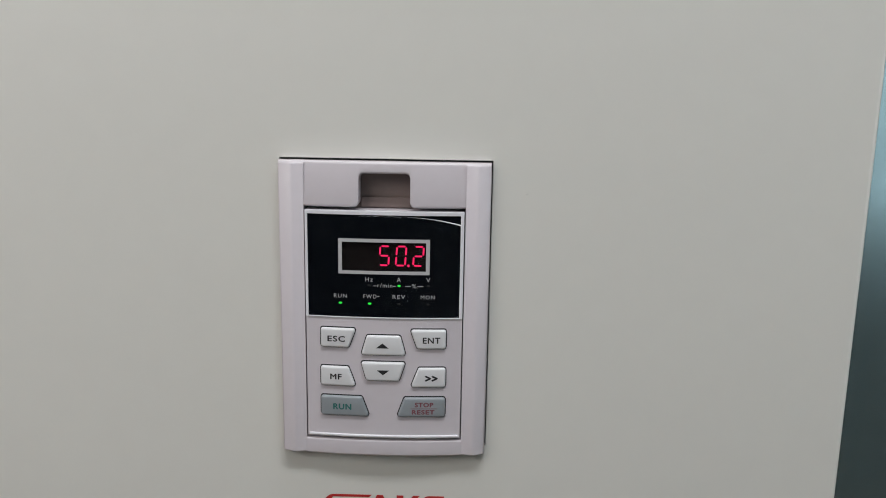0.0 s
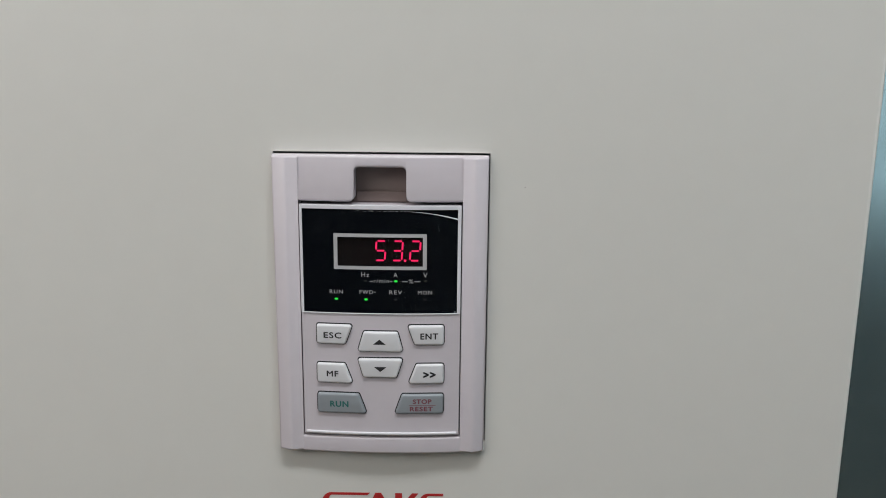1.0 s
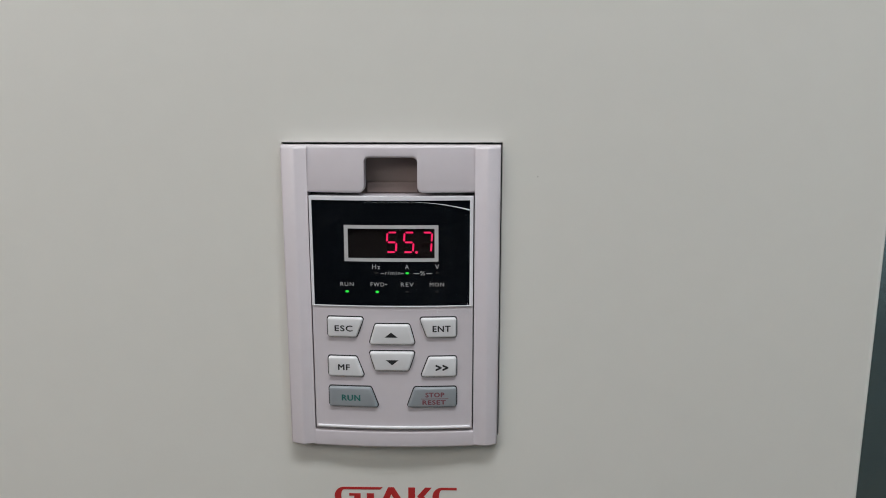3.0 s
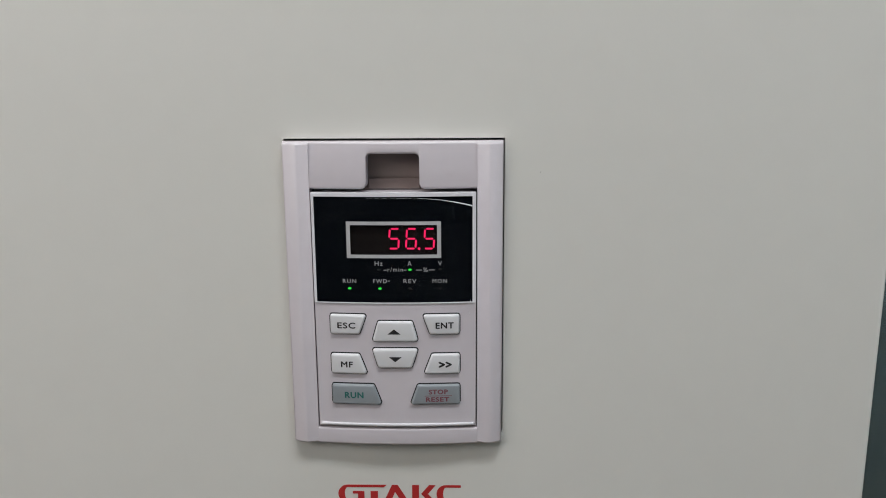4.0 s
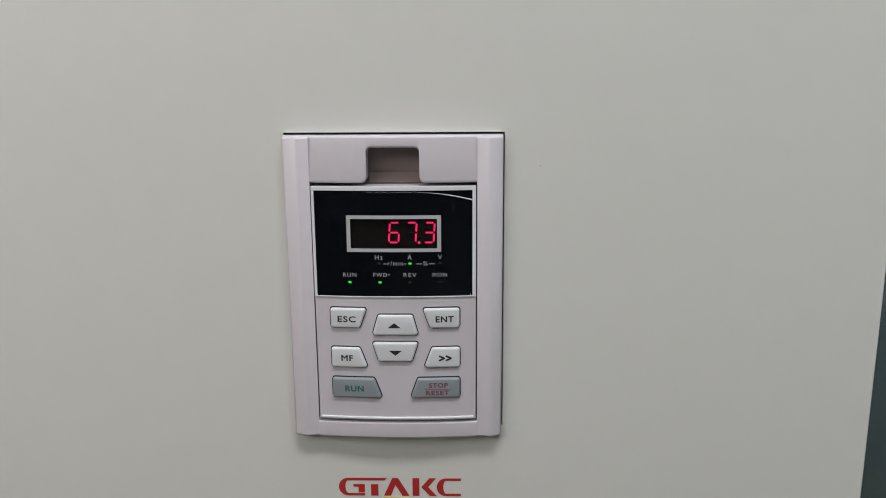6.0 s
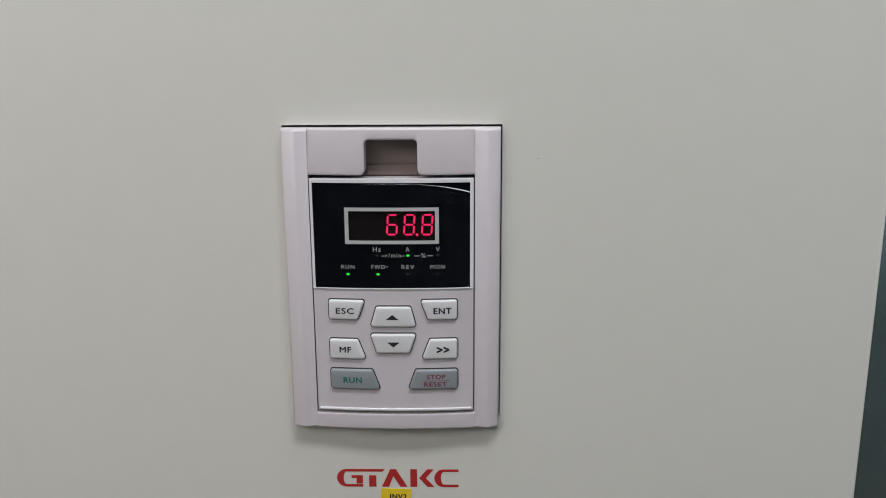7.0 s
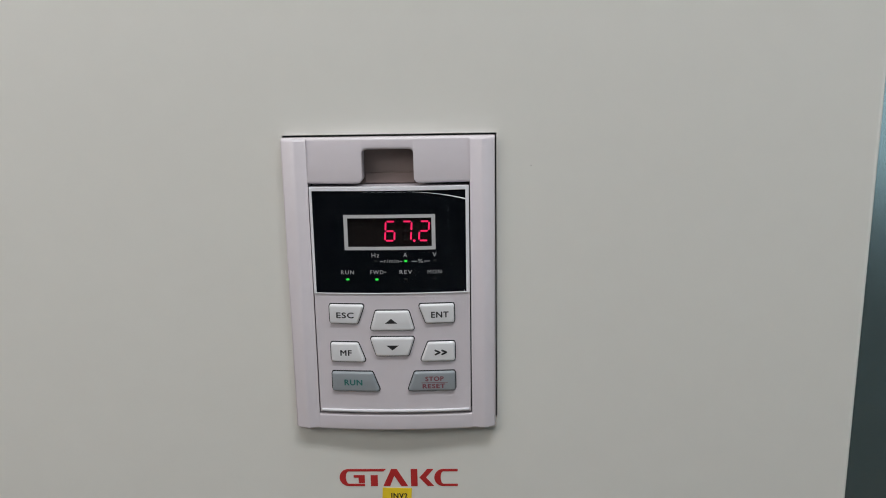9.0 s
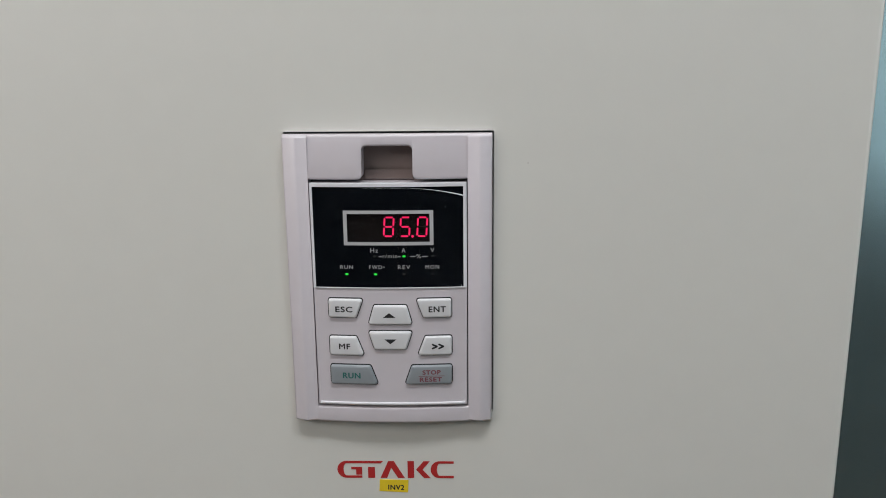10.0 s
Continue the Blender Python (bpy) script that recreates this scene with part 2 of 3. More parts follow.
def holed(bm, x0, x1, z0, z1, hx0, hx1, hz0, hz1, front, back, n=6):
    """A plate with a rectangular hole, in one shell."""
    xs = sorted(set(spread(x0, hx0, n) + spread(hx0, hx1, 2 * n) + spread(hx1, x1, n)))
    zs = [z0, hz0, hz1, z1]
    vf = [[bm.verts.new((x * MM, front(x) * MM, z * MM)) for z in zs] for x in xs]
    vb = [[bm.verts.new((x * MM, back(x) * MM, z * MM)) for z in zs] for x in xs]
    solid = lambda i, j: 0 <= i < len(xs) - 1 and 0 <= j < 3 and not (j == 1 and hx0 - 1e-6 <= xs[i] < hx1 - 1e-6)
    for i in range(len(xs) - 1):
        for j in range(3):
            if not solid(i, j):
                continue
            for g in (vf, vb):
                bm.faces.new((g[i][j], g[i + 1][j], g[i + 1][j + 1], g[i][j + 1]))
            for di, dj, p, q in ((-1, 0, (i, j), (i, j + 1)), (1, 0, (i + 1, j), (i + 1, j + 1)), (0, -1, (i, j), (i + 1, j)), (0, 1, (i, j + 1), (i + 1, j + 1))):
                if not solid(i + di, j + dj):
                    bm.faces.new((vf[p[0]][p[1]], vf[q[0]][q[1]], vb[q[0]][q[1]], vb[p[0]][p[1]]))
    return bm


def inset(poly, d):
    """A convex outline (counter-clockwise) moved inwards by d."""
    out, k = [], len(poly)
    for i in range(k):
        p, q, r = Vector(poly[i - 1]), Vector(poly[i]), Vector(poly[(i + 1) % k])
        e, f = (q - p).normalized(), (r - q).normalized()
        n, m = Vector((-e.y, e.x)), Vector((-f.y, f.x))
        c = 1 + n.dot(m)
        out.append(tuple(q + (n + m) * (d / c)))
    return out


def rounded(poly, r, steps=5):
    out, k = [], len(poly)
    for i in range(k):
        p, q, s = Vector(poly[i - 1]), Vector(poly[i]), Vector(poly[(i + 1) % k])
        a, b = (p - q).normalized(), (s - q).normalized()
        half = a.angle(b) / 2
        cut = r / math.tan(half)
        p0, p1 = q + a * cut, q + b * cut
        for j in range(steps + 1):
            t = j / steps
            out.append(tuple(p0.lerp(q, t).lerp(q.lerp(p1, t), t)))
    return out


def prism(bm, loops):
    """Closed solid through outlines of equal count: (outline, depth or depth at x)."""
    rings = [[bm.verts.new((x * MM, (y(x) if callable(y) else y) * MM, z * MM)) for x, z in pts] for pts, y in loops]
    for a, b in zip(rings, rings[1:]):
        for i in range(len(a)):
            j = (i + 1) % len(a)
            bm.faces.new((a[i], a[j], b[j], b[i]))
    bm.faces.new(rings[0])
    bm.faces.new(rings[-1])
    return bm


def lettering(name, text, x0, x1, z0, z1, depth, mat, parent, bold=0.0, label="", turn=0.0, spacing=1.12):
    """Printed characters that fill the given field; depth(x): millimetres. bold: how much the strokes are widened, in millimetres."""
    cu = bpy.data.curves.new(name, "FONT")
    cu.body, cu.size, cu.resolution_u, cu.space_character = text, 1.0, 3, spacing
    tmp = new(name, cu)
    src = bpy.data.meshes.new_from_object(tmp.evaluated_get(bpy.context.evaluated_depsgraph_get()))
    bpy.data.objects.remove(tmp)
    bpy.data.curves.remove(cu)
    xs, ys = [v.co.x for v in src.vertices], [v.co.y for v in src.vertices]
    ax, bx, ay, by = min(xs), max(xs), min(ys), max(ys)
    cx, cz = (x0 + x1) / 2, (z0 + z1) / 2
    verts, faces = [], []
    h = bold / 2
    for n, (sx, sz) in enumerate(((0, 0), (-h, 0), (h, 0), (0, -h * 0.8), (0, h * 0.8)) if bold else ((0, 0),)):
        first = len(verts)
        for v in src.vertices:
            x = ((v.co.x - ax) / (bx - ax) - 0.5) * (x1 - x0 - bold) + sx
            z = ((v.co.y - ay) / (by - ay) - 0.5) * (z1 - z0 - bold * 0.8) + sz
            x, z = cx + x * math.cos(turn) - z * math.sin(turn), cz + x * math.sin(turn) + z * math.cos(turn)
            verts.append((x * MM, (depth(x) - 0.004 * n) * MM, z * MM))
        faces += [[first + i for i in p.vertices] for p in src.polygons]
    bpy.data.meshes.remove(src)
    me = bpy.data.meshes.new(name)
    me.from_pydata(verts, [], faces)
    me.materials.append(mat)
    ob = new(name, me)
    ob.parent = parent
    if label:
        ob["label"] = label
    return ob


# ---- the room ----


def room():
    w, e, s, n, h, t = ROOM_W, ROOM_E, ROOM_S, ROOM_N, ROOM_H, 0.2
    def piece(name, b, mat, label, cat):
        return tagged(part(name, box(bmesh.new(), *b), mat, smooth=0), label, cat, kind="structure")
    piece("floor", (w - t, e + t, s - t, n + t, -0.15, 0.0), M_FLOOR, "unseen floor of the room, toned tan to bounce warm light up", "floor")
    piece("ceiling", (w - t, e + t, s - t, n + t, h, h + 0.15), M_CEILING, "plain white painted ceiling", "ceiling")
    piece("wall_north", (w - t, e + t, n, n + t, 0, h), M_TEAL, "dark teal glossy wall behind the inverter", "wall")
    piece("wall_west", (w - t, w, s, n, 0, h), M_WALL, "plain unseen side wall, toned beige for warm bounce", "wall")
    # out of view, added to make the cover's near side darker and cooler
    piece("wall_east", (e, e + t, s, n, 0, h), M_TEAL, "unseen dark teal glossy side wall, added to cool the light from its side", "wall")
    # the south wall, one shell with the windows' openings through it
    holes = [o for o, _, _ in ADDED_WINDOWS]
    xs = sorted({w - t, e + t, *(v for o in holes for v in o[:2])})
    zs = sorted({0, h, *(v for o in holes for v in o[2:])})
    def solid(i, j):
        if not (0 <= i < len(xs) - 1 and 0 <= j < len(zs) - 1):
            return False
        cx, cz = (xs[i] + xs[i + 1]) / 2, (zs[j] + zs[j + 1]) / 2
        return not any(o[0] < cx < o[1] and o[2] < cz < o[3] for o in holes)
    bm = bmesh.new()
    near, far = [[[bm.verts.new((x, y, z)) for z in zs] for x in xs] for y in (s, s - t)]
    for i in range(len(xs) - 1):
        for j in range(len(zs) - 1):
            if solid(i, j):
                for g in (near, far):
                    bm.faces.new((g[i][j], g[i + 1][j], g[i + 1][j + 1], g[i][j + 1]))
                for di, dj, p, q in ((-1, 0, (i, j), (i, j + 1)), (1, 0, (i + 1, j), (i + 1, j + 1)), (0, -1, (i, j), (i + 1, j)), (0, 1, (i, j + 1), (i + 1, j + 1))):
                    if not solid(i + di, j + dj):
                        bm.faces.new((near[p[0]][p[1]], near[q[0]][q[1]], far[q[0]][q[1]], far[p[0]][p[1]]))
    bmesh.ops.delete(bm, geom=[v for v in bm.verts if not v.link_faces], context="VERTS")
    tagged(part("wall_south", bm, M_WALL_S, smooth=0), "unseen wall with three added windows, toned dark grey to keep reflections dark", "wall", kind="structure")
    piece("ground", (-60, 60, -60, s - t - 0.01, -0.4, -0.2), M_OUTSIDE, "pale concrete yard outside the windows", "ground")
    for i, ((x0, x1, z0, z1), _, _) in enumerate(ADDED_WINDOWS):
        window("window_%d" % (i + 1), x0, x1, z0, z1, s)


def window(name, x0, x1, z0, z1, s):
    # unseen window, added round one of the area lamps
    win = thing(name, "unseen white framed window with three clear panes, added as a light source", "window", (x0 + x1) / 2, s - 0.1, z0, kind="structure")
    hw, hh = (x1 - x0) / 2, z1 - z0
    bm = bmesh.new()
    for b in ((-hw, hw, 0, 0.06), (-hw, hw, hh - 0.06, hh), (-hw, -hw + 0.06, 0.06, hh - 0.06), (hw - 0.06, hw, 0.06, hh - 0.06)):
        box(bm, b[0], b[1], -0.05, 0.0, b[2], b[3])
    part("window_frame", bm, M_FRAME, win, smooth=0)
    for i in range(3):
        a = -hw + 0.06 + i * (2 * hw - 0.12) / 3
        b = a + (2 * hw - 0.12) / 3
        p = part("pane", box(bmesh.new(), a + 0.002, b - 0.042, -0.03, -0.024, 0.062, hh - 0.062), M_WINPANE, win, smooth=0)
        p.visible_shadow = False
        if i < 2:
            part("mullion", box(bmesh.new(), b - 0.04, b, -0.05, 0.0, 0.06, hh - 0.06), M_FRAME, win, smooth=0)
    part("window_sill", box(bmesh.new(), -hw - 0.05, hw + 0.05, 0.101, 0.16, -0.03, 0.0), M_FRAME, win, smooth=0)


room()

# ---- the inverter: housing, front cover, keypad bezel ----
EDGE = 181.0                            # half width of the front cover in millimetres


def inverter():
    inv = thing("inverter", "large cream steel inverter cabinet mounted on the wall", "inverter", 0, 0, KEY_Z)
    part("housing", box(bmesh.new(), -EDGE + 1.5, EDGE - 1.5, 14, ROOM_N * 1000, -438, 258, MM), M_HOUSING, inv, "grey painted steel housing", smooth=0)
    bm = holed(bmesh.new(), -EDGE + 2, EDGE - 2, -438, 258, -40.05, 40.05, -58.0, 55.5, flat(0), flat(2.0), n=2)
    part("front_cover", bm, M_COVER, inv, "smooth cream powder-coated front cover", smooth=0)
    # the cover's folded, rounded edge, all the way round
    bm = bmesh.new()
    fold = [(2.0, 0.0)] + [(2 - 2 * math.sin(radians(a)), 2 - 2 * math.cos(radians(a))) for a in spread(0, 90, 6)[1:]] + [(0.0, 13.9), (2.0, 13.9)]
    rings = [[bm.verts.new((x * MM, y * MM, z * MM)) for x, z in ((-EDGE + i, -440 + i), (EDGE - i, -440 + i), (EDGE - i, 260 - i), (-EDGE + i, 260 - i))] for i, y in fold]
    for a, b in zip(rings, rings[1:] + rings[:1]):
        for i in range(4):
            j = (i + 1) % 4
            bm.faces.new((a[i], a[j], b[j], b[i]))
    part("cover_edge", bm, M_COVER, inv, "rounded folded edge of the cover", smooth=50)
    # a dark speck in the paint
    part("paint_speck", prism(bmesh.new(), [([(53 + 0.19 * math.cos(a * math.pi / 3), 43.1 + 0.2 * math.sin(a * math.pi / 3)) for a in range(6)], y) for y in (0, -0.05)]), M_RECESS, inv, smooth=0)
    bezel(inv)
    emblem(inv)
    return inv


def bezel(inv):
    """The grey plastic surround that holds the keypad: two side columns, a bowed top block with a finger notch, a bowed bottom bar."""
    top, low = 54.7, -60.45
    for s in (-1, 1):
        bm = bmesh.new()
        inner = 30.4 if s < 0 else 30.1
        w = 40.0 if s < 0 else 39.4
        outline = [(w, 1.5), (w, -3.1), (w - 0.1, -3.5), (w - 0.35, -3.85), (w - 0.8, -4.1), (36.8, -5.15), (35.2, -5.77), (34.6, -5.85), (34.1, -5.75), (30.8, -4.85), (inner, -4.85), (inner, 1.5)]
        rings = []
        for z, pull in ((low, 1.3), (low + 0.35, 0.45), (low + 0.9, 0), (top - 1.2, 0), (top - 0.75, 0.25), (top - 0.3, 0.8), (top, 1.7)):
            rings.append([bm.verts.new((s * x * MM, (y + pull if y < 0 else y) * MM, z * MM)) for x, y in outline])
        for a, b in zip(rings, rings[1:]):
            for i in range(len(a)):
                j = (i + 1) % len(a)
                bm.faces.new((a[i], a[j], b[j], b[i]))
        bm.faces.new(rings[0])
        bm.faces.new(rings[-1])
        part("bezel_column", bm, M_PLASTIC, inv, "pale grey plastic column of the keypad bezel")
    front = lambda x: bow(x) + 0.1
    nl, nr, roof, under, r = -9.75, 9.45, 50.4, 37.9, 1.9
    cols = [(x, under, 0) for x in spread(-30.45, nl - r, 8)]
    arc = spread(0, 90, 6)
    cols += [(nl - r + r * math.sin(radians(a)), under + r - r * math.cos(radians(a)), 0) for a in arc[1:]]
    cols += [(nl + 0.03 + r * (1 - math.cos(radians(a))), roof - r + r * math.sin(radians(a)), 0) for a in arc]
    cols += [(x, roof, 0) for x in spread(nl + r + 0.03, nr - r - 0.03, 8)[1:-1]]
    cols += [(nr - 0.03 - r * (1 - math.cos(radians(a))), roof - r + r * math.sin(radians(a)), 0) for a in reversed(arc)]
    cols += [(nr + r - r * math.sin(radians(a)), under + r - r * math.cos(radians(a)), 0) for a in reversed(arc[1:])]
    cols += [(x, under, 0) for x in spread(nr + r, 30.15, 8)]
    bm = columns(bmesh.new(), [(x, lo, top - 0.02) for x, lo, _ in cols], front, flat(1.5), 0.95)
    for v in bm.verts:                  # its face leans back towards the top
        if v.co.y < 0:
            v.co.y += 0.075 * max(0.0, v.co.z - under * MM)
    part("top_block", bm, M_PLASTIC, inv, "grey plastic block with a finger notch", smooth=50)
    part("bottom_bar", columns(bmesh.new(), [(x, low, -53.9) for x in spread(-30.45, 30.15, 16)], front, flat(1.5), 0.8), M_PLASTIC, inv, "bowed grey plastic bottom bar", smooth=50)
    # back and latch of the notch, with its shade in their brown-grey colour
    bm = bmesh.new()
    box(bm, -12, 12, 2.2, 3.5, 30, 54, MM)
    part("notch_back", bm, M_RECESS, inv, "grey plastic back of the finger notch, shade put into its brown-grey colour", smooth=0)
    bm = bmesh.new()
    box(bm, -9.6, 9.3, 1.3, 2.1, 36.9, 41.0, MM)
    part("latch", bm, M_RECESS, inv, "keypad latch in the notch", smooth=30, bevel=0.0004)
    bm = holed(bmesh.new(), -39.5, 39.5, -58, 54.5, -12.1, 12.1, 29.9, 54.2, flat(2.6), flat(4.6), n=2)
    part("tray", bm, M_TRAY, inv, "dark tray behind the bezel", smooth=0)


def emblem(inv):
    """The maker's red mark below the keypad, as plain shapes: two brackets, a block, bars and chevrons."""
    zt, zb = -80.55, -88.2
    mid, hh, w = (zt + zb) / 2, (zt - zb) / 2, 1.05
    def bracket(cx, rx, thick, top, low, slope):
        outer = [(cx + rx * math.cos(radians(a)), mid + hh * math.sin(radians(a))) for a in spread(90, 270, 18)]
        inner = [(cx + (rx - thick) * math.cos(radians(a)), mid + (hh - w) * math.sin(radians(a))) for a in spread(270, 90, 18)]
        return outer + [(low, zb), (low, zb + w)] + inner + [(top - slope, zt - w), (top, zt)]
    shapes = [
        bracket(-20.8, 3.8, 2.6, -5.4, -14.25, 1.1),
        [(-16.8, zb + w + 0.35), (-14.25, zb + w + 0.35), (-14.25, mid + 1.1), (-18.8, mid + 1.1), (-18.8, mid), (-16.8, mid)],
        [(-11.8, zb), (-8.9, zb), (-8.9, mid + 1.1), (-11.8, mid + 1.1)],
        [(-6.7, zb), (-3.9, zb), (-2.1, zt - 3.0), (0.7, zb), (3.5, zb), (-1.0, zt), (-3.3, zt)],
        [(4.7, zb), (7.4, zb), (7.4, zt), (4.7, zt)],
        [(8.2, mid), (11.6, zb), (14.3, zb), (10.9, mid), (14.0, zt), (11.4, zt)],
        bracket(18.0, 3.7, 2.6, 23.9, 23.9, 0.0),
    ]
    for pts in shapes:
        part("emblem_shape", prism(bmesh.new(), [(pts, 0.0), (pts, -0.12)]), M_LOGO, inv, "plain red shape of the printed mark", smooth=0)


inverter()

# ---- the keypad ----
LIT = {"0": "abcdef", "1": "bc", "2": "abged", "3": "abgcd", "4": "fgbc", "5": "afgcd", "6": "afgedc", "7": "abc", "8": "abcdefg", "9": "abcdfg"}
READ = ("50.2 51.2 50.9 52.8 54.4 53.9 54.3 54.1 53.3 54.6 53.2 51.4 51.0 51.8 51.5 51.2 50.4 50.3 50.8 51.2 50.9 50.8 51.4 51.5 51.2 52.1 53.1 53.5 "
        "53.8 54.9 55.7 56.8 57.5 58.4 58.1 59.2 59.6 59.4 59.9 57.0 56.5 58.1 57.9 55.7 54.3 54.3 53.4 52.9 52.9 53.0 59.3 55.6 59.9 "
        "61.2 60.8 62.7 63.5 64.9 64.2 66.1 67.3 66.8 68.0 68.4 71.0 68.8 73.3 71.8 67.4 67.2 68.8 69.1 72.7 72.4 72.2 69.9 66.3 70.0 69.7 72.4 69.4 66.2 66.2 "
        "68.2 72.8 69.8 68.8 68.9 71.8 70.4 67.2 68.8 70.5 70.5 71.4 72.0 69.3 68.7 78.5 87.8 85.0").split()
SEGMENTS = []                           # (object, digit's place in the reading, letter of the segment, rest pose)
DISPLAY_Y, SLANT = -5.65, 4.0


def segment_mesh(length, width):
    """A thin blade along x: its face towards the viewer glows, all else is dark."""
    bm = bmesh.new()
    h, w, p = length / 2, width / 2, width * 0.42
    pts = [(-h, 0.0), (-h + p, -w), (h - p, -w), (h, 0.0), (h - p, w), (-h + p, w)]
    f = [bm.verts.new((x * MM, -0.05 * MM, z * MM)) for x, z in pts]
    b = [bm.verts.new((x * MM, 0.05 * MM, z * MM)) for x, z in pts]
    lit = bm.faces.new(f)
    bm.faces.new(list(reversed(b)))
    for i in range(6):
        j = (i + 1) % 6
        bm.faces.new((f[j], f[i], b[i], b[j]))
    for face in bm.faces:
        face.material_index = 1
    lit.material_index = 0
    me = bpy.data.meshes.new("segment")
    bm.to_mesh(me)
    bm.free()
    me.materials.append(M_SEG_ON)
    me.materials.append(M_SEG_OFF)
    return me


def digits(pad):
    flatseg, upright = segment_mesh(2.95, 0.66), segment_mesh(3.15, 0.66)
    lean = math.tan(radians(SLANT))
    spots = {"a": (0, 3.65, 0), "g": (0, 0, 0), "d": (0, -3.65, 0), "f": (-1.75, 1.85, 1), "b": (1.75, 1.85, 1), "e": (-1.75, -1.85, 1), "c": (1.75, -1.85, 1)}
    for k, cx in enumerate((-0.05, 6.2, 12.75)):
        d = part("digit", box(bmesh.new(), -2.9, 2.9, 0.62, 0.75, -5.0, 5.0, MM), M_BACKING, pad, "seven-segment digit with glowing red bars", smooth=0, at=(cx * MM, DISPLAY_Y * MM, 19.75 * MM))
        for letter, (x, z, up) in spots.items():
            ob = new("segment", upright if up else flatseg)
            ob.parent = d
            rest = pose((x + z * lean) * MM, 0, z * MM, 0, 90 + SLANT if up else 0, 0)
            ob.matrix_basis = rest
            SEGMENTS.append((ob, (0, 1, 3)[k], letter, rest))
        if k == 1:
            dot = [(2.78 + 0.5 * math.cos(a * math.pi / 6), -3.72 + 0.5 * math.sin(a * math.pi / 6)) for a in range(12)]
            part("decimal_point", prism(bmesh.new(), [(dot, 0.05), (dot, -0.05)]), M_SEG_ON, d, "glowing red decimal point", smooth=0)


def key(pad, outline, mat, label, legends, triangle=None):
    """One keycap in its slot, square to the bowed face. outline: millimetres, clockwise as seen from the front."""
    pts = list(reversed(outline))
    cx = sum(p[0] for p in pts) / len(pts)
    lay = lambda h: (lambda x: bow(cx) + 0.004 * cx * (x - cx) - h)
    slot = [(x, z + 0.12) for x, z in rounded(inset(pts, -0.36), 1.25)]
    base, mid, lip = rounded(pts, 1.05), rounded(inset(pts, 0.14), 0.98), rounded(inset(pts, 0.55), 0.75)
    cap = part("key", prism(bmesh.new(), [(base, lay(-1.2)), (base, lay(0.35)), (rounded(inset(pts, 0.05), 1.0), lay(0.62)), (mid, lay(0.82)), (rounded(inset(pts, 0.3), 0.9), lay(1.02)), (lip, lay(1.14)), (rounded(inset(pts, 0.85), 0.6), lay(1.2))]), mat, pad, label, smooth=50)
    # the slot's shade, laid on the face as a near-black plate
    cols = []
    for x in spread(min(p[0] for p in slot) + 0.01, max(p[0] for p in slot) - 0.01, 40):
        zs = [a[1] + (b[1] - a[1]) * (x - a[0]) / (b[0] - a[0]) for a, b in zip(slot, slot[1:] + slot[:1]) if min(a[0], b[0]) <= x <= max(a[0], b[0]) and a[0] != b[0]]
        cols.append((x, min(zs), max(zs)))
    part("key_slot", columns(bmesh.new(), cols, lambda x: bow(x) - 0.03, lambda x: bow(x) + 0.4), M_DARK, cap, "dark plate for the shaded gap round the key", smooth=0)
    for text, x0, x1, z0, z1, ink, weight in legends:
        if text == "-":
            bar = [(x0, z0), (x1, z0), (x1, z1), (x0, z1)]
            part("legend", prism(bmesh.new(), [(bar, lay(1.18)), (bar, lay(1.23))]), ink, cap, "", smooth=0)
        else:
            lettering("legend", text, x0, x1, z0, z1, lay(1.23), ink, cap, weight)
    if triangle:
        part("legend", prism(bmesh.new(), [(triangle, lay(1.18)), (triangle, lay(1.23))]), M_INK, cap, "black arrowhead", smooth=0)


